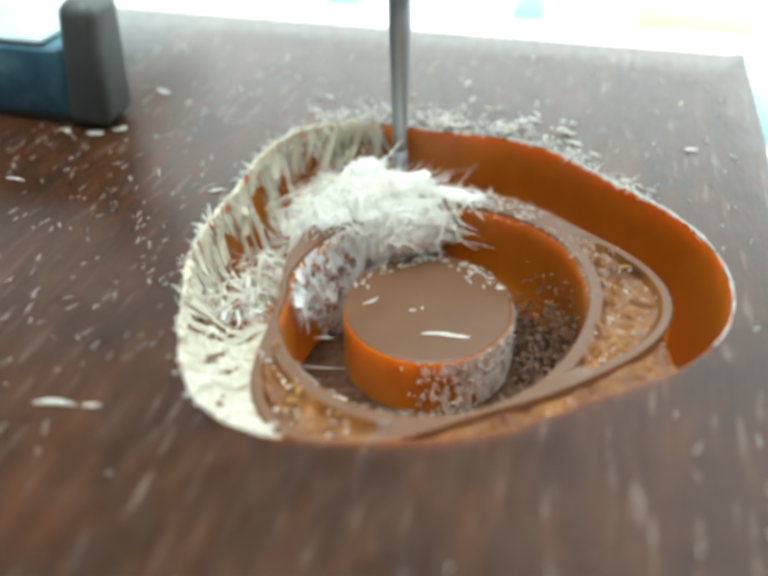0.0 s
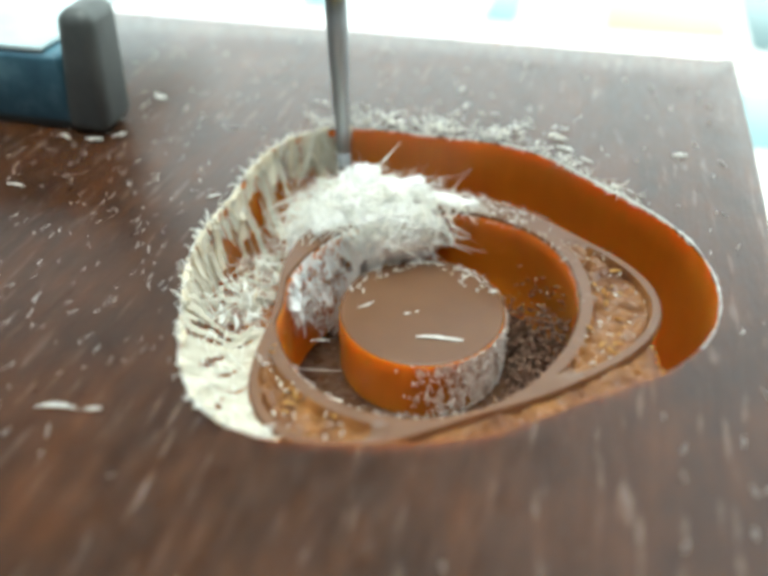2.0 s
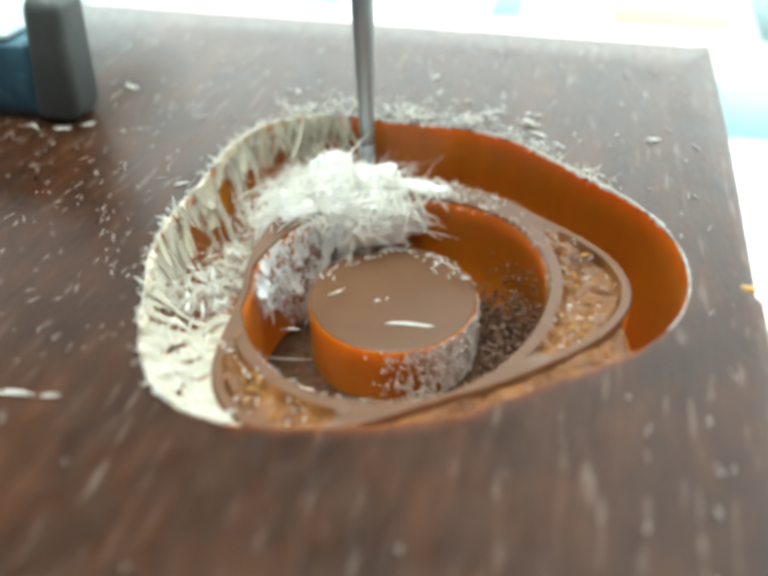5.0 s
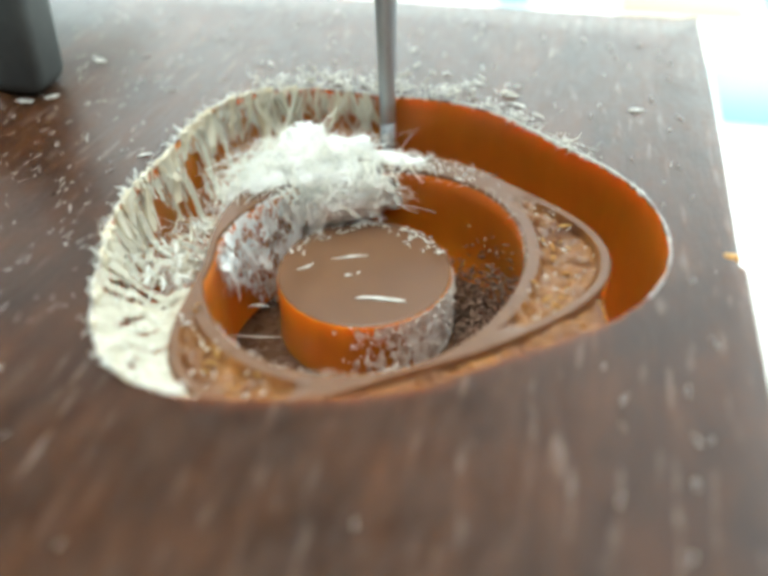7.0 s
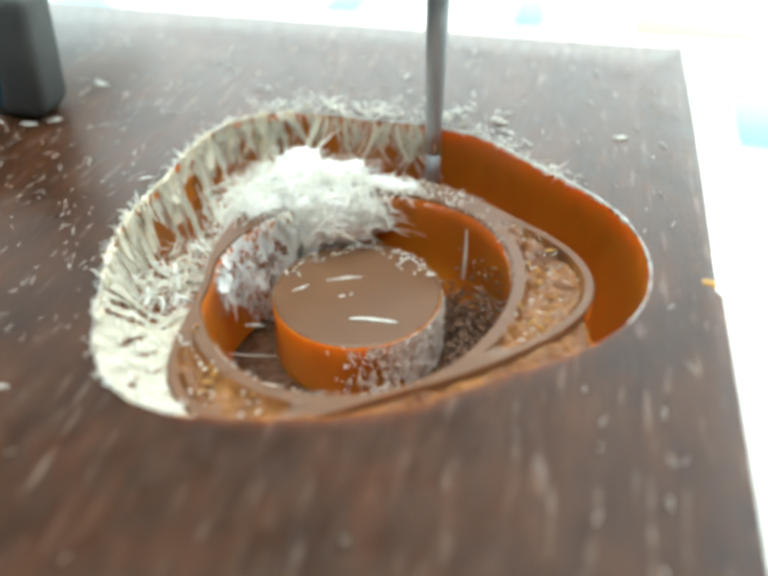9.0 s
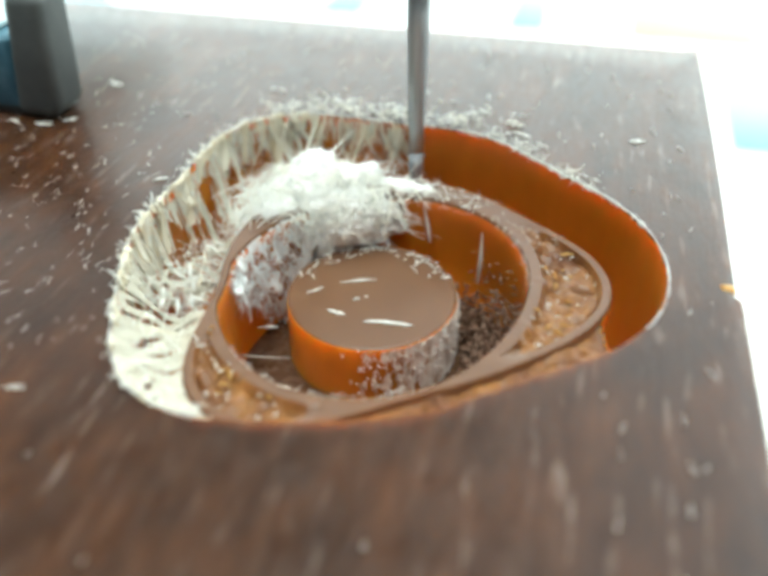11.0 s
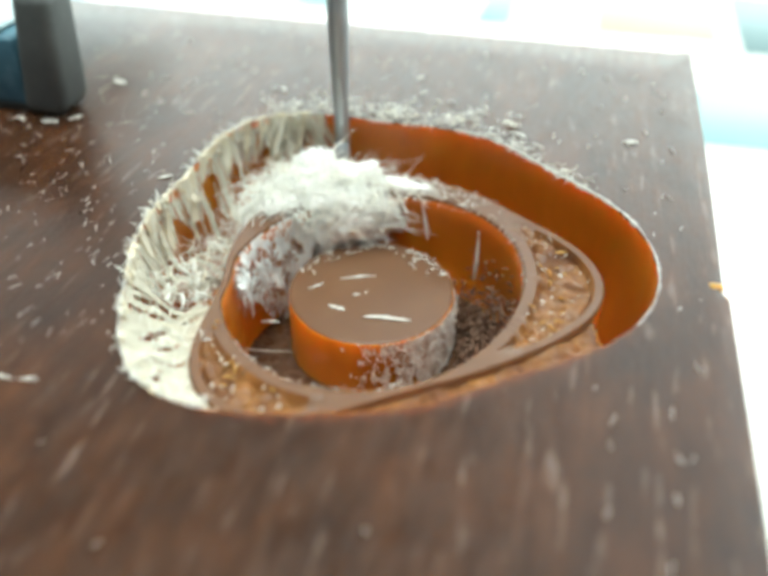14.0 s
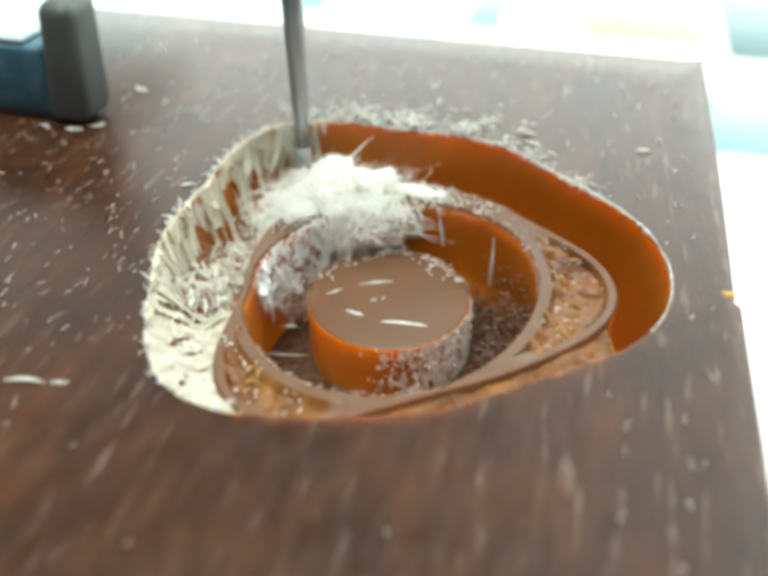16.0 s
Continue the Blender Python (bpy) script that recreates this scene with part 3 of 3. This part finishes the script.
def burr_ridge():
    """A thin uneven white lip raised along the cut edge."""
    bm = bmesh.new()
    rings = []
    for k in range(1700):
        a = radians(-16 + 268 * k / 1699)
        w = 0.002 + 0.012 * max(0.0, 0.35 + noise.noise((math.cos(a) * 9, math.sin(a) * 9, 0.5)) + 0.7 * noise.noise((math.cos(a) * 47, math.sin(a) * 47, 2.5)))
        w *= 0.5 if k > 890 else 0.45 if k < 200 else 1.0
        r = rim(a) + 0.004
        rings.append([at(a, r - w, -0.006 - w), at(a, r - w * 0.5, 0.004 + w * 0.8), at(a, r + w, 0.004), at(a, r, -0.01)])
    strip(bm, rings)
    bmesh.ops.recalc_face_normals(bm, faces=bm.faces)
    return tagged(part("rim_burr", bm, WHITE), "thin white burr along the cut rim", "burr", kind="stuff")


mound("shavings_core", -0.48, 0.68, 0.53, 0.30, -0.46, -0.08, 30, PACKED, "packed white shavings heaped over the groove")
mound("shavings_core", 0.00, 0.75, 0.30, 0.085, -0.28, -0.135, -6, PACKED, "packed white fluff thinning out along the ring wall")
mound("shavings_core", -0.62, 0.87, 0.22, 0.13, -0.42, -0.07, 35, PACKED, "packed cream shavings against the groove's wall")
mound("shavings_core", -0.34, 0.50, 0.42, 0.15, -0.36, -0.12, 24, PACKED, "packed white shavings spilling over the ring wall")
mound("shavings_core", -0.70, 0.36, 0.27, 0.17, -0.36, -0.12, 55, PACKED, "packed white shavings over the ring wall")
heap("shavings_heap", 420, pile(-0.70, 0.35, 0.32, 0.24, -0.34, -0.06), 0.006, 0.16, WHITE, "fluffy white shavings over the ring wall", flat=0.2, way=Vector((0.4, -0.8, -0.1)), curl=1.4)
packing()
heap("shavings_heap", 900, pile(-0.49, 0.66, 0.60, 0.38, -0.40, -0.045), 0.0045, 0.20, WHITE, "heap of fluffy white shavings beside the cutter", flat=0.2, way=Vector((0.9, -0.5, -0.1)), curl=1.2)
heap("shavings_heap", 160, pile(-0.49, 0.66, 0.56, 0.34, -0.38, -0.04), 0.012, 0.13, WHITE, "curled white shavings on the heap", flat=0.15, way=Vector((0.3, -0.5, 0)), curl=1.6)
heap("shavings_heap", 90, pile(-0.47, 0.62, 0.52, 0.36, -0.32, -0.02), 0.010, 0.34, WHITE, "long white shavings on the heap", flat=0.12, way=Vector((0.9, -0.4, -0.05)), curl=0.5)
overhang(130, "long white fibres spilling from the heap into the pocket")
heap("shavings_heap", 900, ledge(82, 125, 1.0), 0.007, 0.07, WHITE, "white fluff along the ring wall", flat=0.5)
heap("shavings_heap", 300, ledge(58, 86, 1.0), 0.008, 0.045, WHITE, "fine white fluff thinning out along the ring wall", flat=0.4)
heap("shavings_heap", 300, ledge(118, 152, 1.1), 0.008, 0.17, WHITE, "loose white strands across the ring wall", flat=0.4, way=Vector((1, -0.6, 0)), curl=0.7)
torn_plates("torn_rim", 46, 126, 216, 0.32, 0.058, CREAM, "cream splinters torn from the rim, lining the groove")
torn_plates("torn_rim", 62, 124, 216, 0.20, 0.026, WHITE, "white splinters torn from the rim", 0.22)
torn_plates("torn_rim", 100, 122, 246, 0.10, 0.026, CREAM, "short ragged cream shreds along the torn rim", 0.0, False)
torn_plates("torn_rim", 18, 126, 206, 0.46, 0.042, CREAM, "long cream splinters hanging down the groove's wall", 0.1)
heap("groove_shavings", 40, on_packing(130, 215, 0.03), 0.018, 0.2, CREAM, "cream and white shavings filling the groove", way=Vector((0.3, -0.5, -0.5)), flat=0.3, curl=0.8)
heap("groove_shavings", 700, on_packing(128, 206, 0.08), 0.006, 0.13, WHITE, "white shavings lying in the groove", flat=0.5, way=Vector((0.3, -0.4, -0.3)), curl=1.6)
heap("groove_shavings", 70, on_packing(132, 206, 0.06), 0.030, 0.12, WHITE, "white shreds tangled in the groove", flat=0.5, way=Vector((0.2, -0.3, -0.3)), curl=1.0)
heap("groove_shavings", 60, on_packing(212, 248, 0.01), 0.010, 0.13, WHITE, "white shavings matted at the groove's end", flat=0.08, way=Vector((0.8, -0.9, 0)), curl=0.6)
heap("torn_fringe", 190, on_rim(118, 252, -0.02, 0.03, 0.03), 0.012, 0.055, WHITE, "ragged white spikes along the torn rim", flat=0.8, way=Vector((-0.8, 0.5, 0.5)), curl=0.9)
heap("groove_shavings", 24, on_packing(140, 205, 0.06), 0.016, 0.26, WHITE, "bluish white strips across the groove", flat=0.1, way=Vector((1.4, -0.4, 0.2)), curl=0.5)
fluff_sheet()
drape("pocket_fluff", 1300, 105, 200, 0.60, CLING, "bluish white fluff clinging to the pocket wall")
heap("rim_shavings", 210, on_rim(78, 130, 0.0, 0.30, 0.08), 0.018, 0.09, WHITE, "white fluff thrown over the rim", curl=1.8, flat=0.35)
heap("rim_shavings", 170, on_rim(60, 130, 0.0, 0.16, 0.04), 0.010, 0.06, WHITE, "fine white fluff thrown over the rim", curl=1.4, flat=0.25)
heap("rim_shavings", 40, on_rim(70, 128, 0.1, 0.55, 0.01), 0.028, 0.07, WHITE, "white flakes scattered behind the rim", curl=0.8, flat=0.1)
heap("rim_shavings", 70, on_rim(35, 65, 0.0, 0.10, 0.02), 0.010, 0.08, WHITE, "white fluff thrown over the rim", curl=1.6, flat=0.15)
burr_ridge()


def crumbs_on_stub():
    def place():
        a = radians(random.triangular(-88, 30, -25))
        f = random.random()
        while noise.noise((math.degrees(a) * 0.09, f * 3.5, 0)) < random.uniform(-0.6, 0.3):
            a, f = radians(random.triangular(-88, 30, -25)), random.random()
        return Vector((0.512 * math.cos(a), 0.512 * math.sin(a), FLOOR + (BOSS_TOP - FLOOR) * f))
    return heap("stub_crumbs", 800, place, 0.011, 0.026, GRIT, "pale crumbs clinging to the stub's side", flat=1.0)


def crumbs_in_pocket():
    def place():
        a = radians(random.triangular(-50, 55, 5))
        r = random.uniform(0.53, 0.82)
        return Vector((0.05 + r * math.cos(a), -0.1 + r * math.sin(a), FLOOR + random.random() ** 1.3 * 0.5 * max(0.0, (r - 0.5) / 0.3)))
    return heap("pocket_crumbs", 1500, place, 0.025, 0.045, MIXED, "brown crumbs lying in the pocket", flat=0.8)


def on_lip(a0, a1):
    def place():
        a = radians(random.uniform(a0, a1))
        return Vector(at(a, min(pocket(a), ridge(a) - 0.05) + random.uniform(-0.01, 0.012), LAND + random.uniform(-0.02, 0.004)))
    return place


def stub_crust():
    """A pale crust of fused crumbs on one side of the stub, thinning out round it."""
    bm = bmesh.new()
    rows = []
    for k in range(26):
        f = k / 25
        row = []
        for i in range(150):
            d = -100 + 140 * i / 149
            a = radians(d)
            lump = 0.5 + 0.5 * noise.noise((d * 0.35, f * 5, 0)) + 0.4 * noise.noise((d * 0.9, f * 12, 3))
            r = 0.508 + 0.022 * max(0.0, lump) * (1 - 0.5 * f) - 0.004 * f
            row.append((r * math.cos(a), r * math.sin(a), FLOOR + 0.002 + f * (BOSS_TOP - 0.012 - FLOOR)))
        rows.append(row)
    strip(bm, rows, False)
    gone = []
    for q in bm.faces:
        c = q.calc_center_median()
        d = math.degrees(math.atan2(c.y, c.x))
        f = (c.z - FLOOR) / (BOSS_TOP - FLOOR)
        cover = 0.45 * min(1.0, (d + 62) / 35) - 0.35 * max(0.0, (d - 20) / 15)
        if noise.noise((d * 0.25, f * 4, 8)) * 0.6 + 0.5 * noise.noise((d * 0.8, f * 10, 2)) > cover:
            gone.append(q)
    bmesh.ops.delete(bm, geom=gone, context="FACES")
    bmesh.ops.recalc_face_normals(bm, faces=bm.faces)
    return tagged(part("stub_crumbs", bm, CRUST), "pale crust of fused crumbs on the stub's side", "crumbs", kind="stuff")


stub_crust()
crumbs_on_stub()
crumbs_in_pocket()


def stub_edge():
    a, r = radians(random.uniform(20, 175)), random.triangular(0.36, 0.495, 0.48)
    return Vector((r * math.cos(a), r * math.sin(a), BOSS_TOP + 0.004))


heap("stub_crumbs", 60, stub_edge, 0.018, 0.045, WHITE, "white crumbs lying along the stub's top edge", flat=0.05)
heap("lip_crumbs", 90, on_lip(235, 290), 0.011, 0.016, GRIT, "pale crumbs along the pocket's lip")
heap("lip_crumbs", 60, on_lip(0, 50), 0.006, 0.02, WHITE, "thin white burr on the pocket's lip")
heap("ridge_crumbs", 110, ledge(28, 66, 1.0), 0.006, 0.025, WHITE, "white crumbs along the ring wall")
heap("ledge_chips", 26, ledge(-25, 22, 0.6), 0.014, 0.03, WHITE, "white chips in the torn top of the ring wall", flat=0.6)
heap("ledge_chips", 12, ledge(-24, 22, 0.55), 0.030, 0.07, AMBER, "amber chips in the torn top of the ring wall", flat=0.1)
heap("ledge_chips", 10, ledge(214, 258, 0.55), 0.025, 0.06, AMBER, "amber chips in the torn top of the ring wall", flat=0.1)
heap("ledge_chips", 34, ledge(212, 262, 0.6), 0.014, 0.03, WHITE, "white chips in the torn top of the ring wall", flat=0.6)


def slivers(name, count, x0, x1, y0, y1, length, width, label):
    """Fine slivers lying along the sawn grain of the top face."""
    def place():
        while True:
            x, y = random.uniform(x0, x1), random.uniform(y0, y1)
            d = Vector((x, y)) - MID
            if d.length > rim(math.atan2(d.y, d.x)) + 0.03:
                return Vector((x, y, 0.003))
    bm = bmesh.new()
    for _ in range(count):
        shaving(bm, place(), Vector((random.gauss(0.05, 0.25), random.choice((-1, 1)), 0)), length * random.uniform(0.3, 1.5), width * random.uniform(0.5, 1.5), 0.4, segments=3)
    return tagged(part(name, bm, DUST), label, "dust", kind="stuff")


slivers("dust_slivers", 520, -4.0, -0.9, -1.9, 1.2, 0.055, 0.006, "white slivers lying on the block")
slivers("dust_slivers", 130, -3.0, 1.8, 1.0, 2.7, 0.07, 0.012, "white dust specks lying on the block")
slivers("dust_slivers", 8, -2.5, 1.85, -2.6, -1.2, 0.06, 0.006, "white dust specks lying on the block")
slivers("dust_slivers", 16, 1.2, 1.85, -1.6, 1.0, 0.05, 0.008, "white dust specks lying on the block")


def flake(x, y, z, turn, length, width, label="white flake lying on the stub"):
    """A thin pointed flake; its origin is its middle."""
    bm = bmesh.new()
    n = 7
    top, low = [], []
    for k in range(n):
        f = k / (n - 1)
        w = width * math.sin(math.pi * (0.06 + 0.88 * f)) * (0.62 + 0.75 * noise.noise((x * 31, y * 17, k * 0.9)))
        u = (f - 0.5) * length
        bend = 0.12 * length * math.sin(2.5 * f + x * 9)
        top.append([(u, bend - w / 2, 0.006), (u, bend, 0.008 + 0.1 * w), (u, bend + w / 2, 0.006)])
        low.append((u, bend, 0.0))
    strip(bm, [t + [b] for t, b in zip(top, low)])
    ob = part("flake", bm, WHITE)
    ob.matrix_basis = pose(x * CM, y * CM, z * CM, 0, 0, turn)
    return tagged(ob, label, "flake", "flakes on the stub")


ON_STUB = BOSS_TOP + 0.0
for x, y, turn, length, width in ((0.16, -0.26, 18, 0.27, 0.05), (-0.34, -0.05, 48, 0.11, 0.03), (-0.13, 0.44, 5, 0.07, 0.025), (0.03, 0.44, -5, 0.05, 0.02),
                                  (0.195, 0.28, -30, 0.08, 0.02), (0.40, 0.25, 20, 0.07, 0.04), (-0.21, 0.33, 30, 0.06, 0.02), (-0.36, 0.31, 10, 0.05, 0.02),
                                  (-0.073, -0.083, 10, 0.04, 0.025), (-0.02, -0.05, 60, 0.025, 0.02), (-0.28, 0.39, 15, 0.06, 0.015), (0.31, 0.33, -25, 0.05, 0.02), (0.22, 0.42, -20, 0.04, 0.02)):
    flake(x, y, ON_STUB, turn, length, width)
for x, y, turn, length, width in ((-1.34, -1.61, 12, 0.2, 0.035), (-1.18, -1.57, 30, 0.08, 0.03), (-2.67, 0.045, 8, 0.13, 0.03), (-1.37, 0.2, 35, 0.09, 0.05), (-2.35, 1.45, -30, 0.14, 0.07),
                                  (1.45, 1.35, 10, 0.1, 0.07), (-0.13, 2.05, 60, 0.1, 0.07), (0.43, 1.58, -40, 0.12, 0.07), (-2.5, 0.72, 20, 0.12, 0.06), (-2.72, 0.7, -20, 0.1, 0.07), (-2.36, 0.82, 40, 0.1, 0.06), (0.7, 1.28, -30, 0.14, 0.05), (0.85, 1.16, -25, 0.1, 0.04)):
    tagged(flake(x, y, 0.001, turn, length, width, "white flake lying on the block's top"), group="flakes on the block")
for x, y, z, turn, length, width in ((-0.66, 0.02, -0.72, 50, 0.09, 0.03), (-0.6, -0.2, -0.7, 20, 0.12, 0.025), (-0.44, -0.5, FLOOR, 15, 0.14, 0.08), (-0.36, -0.58, FLOOR, -30, 0.1, 0.06)):
    tagged(flake(x, y, z, turn, length, width, "pale flake lying in the pocket"), group="flakes in the pocket")
late_flake = flake(-0.105, 0.085, ON_STUB, 8, 0.21, 0.035)
last_flake = flake(-0.153, -0.226, ON_STUB, -25, 0.11, 0.05)


def fibre(length, width, label="white fibre leaning on the pocket wall"):
    """A straight stiff fibre; its origin is the lower end."""
    bm = bmesh.new()
    shaving(bm, (0, 0, 0), Vector((0, 0, 1)), length, width, 0.12, Vector((0, 1, 0)), 6)
    return tagged(part("fibre", bm, WHITE), label, "fibre", "loose fibres")


fibre_a, fibre_b = fibre(0.36, 0.026), fibre(0.25, 0.022)
floor_fibre = fibre(0.3, 0.014, "thin white fibre lying on the pocket floor")
floor_fibre.matrix_basis = pose(-0.72 * CM, -0.36 * CM, -0.8 * CM, 0, 98, 12)

# strands of the torn curtain that slide along the rim with the cutter
CURTAIN = []
for k in range(26):
    bm = bmesh.new()
    for _ in range(3):
        shaving(bm, (random.uniform(-0.02, 0.02), random.uniform(-0.03, 0.03), random.uniform(-0.02, 0.02)), Vector((-random.uniform(0.02, 0.2), random.gauss(0, 0.15), -1)),
                random.uniform(0.15, 0.4), random.uniform(0.010, 0.035), 0.6, Vector((1, 0, 0.2)))
    CURTAIN.append(tagged(part("torn_strand", bm, CREAM), "cream strand hanging from the rim beside the cutter", "strand", "torn strands"))


def motions():
    x0, y0 = CUTTER_PATH[0][1:]
    walk(tool, [(t, pose(x * CM, y * CM, TIP * CM)) for t, x, y in CUTTER_PATH])
    for k, ob in enumerate(CURTAIN):
        f = ((k + 0.5) / len(CURTAIN)) ** 0.9
        rows = []
        for t, x, y in CUTTER_PATH:
            a1, a0 = math.atan2(y - MID.y, x - MID.x) + 0.06, radians(133)
            a = a0 + f * (a1 - a0)
            px, py, pz = at(a, rim(a) - 0.02, -0.01)
            rows.append((t, pose(px * CM, py * CM, pz * CM, 0, 0, math.degrees(a))))
        walk(ob, rows)
    heaped = pose(-0.45 * CM, 0.5 * CM, -0.12 * CM, 0, 0, 8)
    rest = pose(-0.105 * CM, 0.085 * CM, ON_STUB * CM, 0, 0, 8)
    walk(late_flake, [(0, heaped), (4.9, heaped), (5.1, pose(-0.25 * CM, 0.3 * CM, -0.1 * CM, 0, 0, 30)), (5.3, rest), (16, rest)])
    rest = pose(-0.153 * CM, -0.226 * CM, ON_STUB * CM, 0, 0, -25)
    walk(last_flake, [(0, heaped), (10.5, heaped), (10.7, pose(-0.3 * CM, 0.2 * CM, -0.1 * CM, 0, 0, -20)), (10.9, rest), (16, rest)])
    hidden = pose(-0.3 * CM, 0.55 * CM, -0.3 * CM, 60, 0, 30)
    leaning = pose(0.575 * CM, 0.43 * CM, -0.62 * CM, -8, 4, 0)
    walk(fibre_a, [(0, hidden), (7.15, hidden), (7.35, leaning), (16, leaning)])
    hidden = pose(-0.2 * CM, 0.6 * CM, -0.3 * CM, 60, 0, 30)
    leaning = pose(0.235 * CM, 0.58 * CM, -0.46 * CM, -8, -8, 0)
    walk(fibre_b, [(0, hidden), (9.6, hidden), (9.9, leaning), (16, leaning)])
    walk(bed, [(t, pose((x - x0) * CM, (y - y0) * CM, 0)) for t, x, y in CUTTER_PATH])


motions()
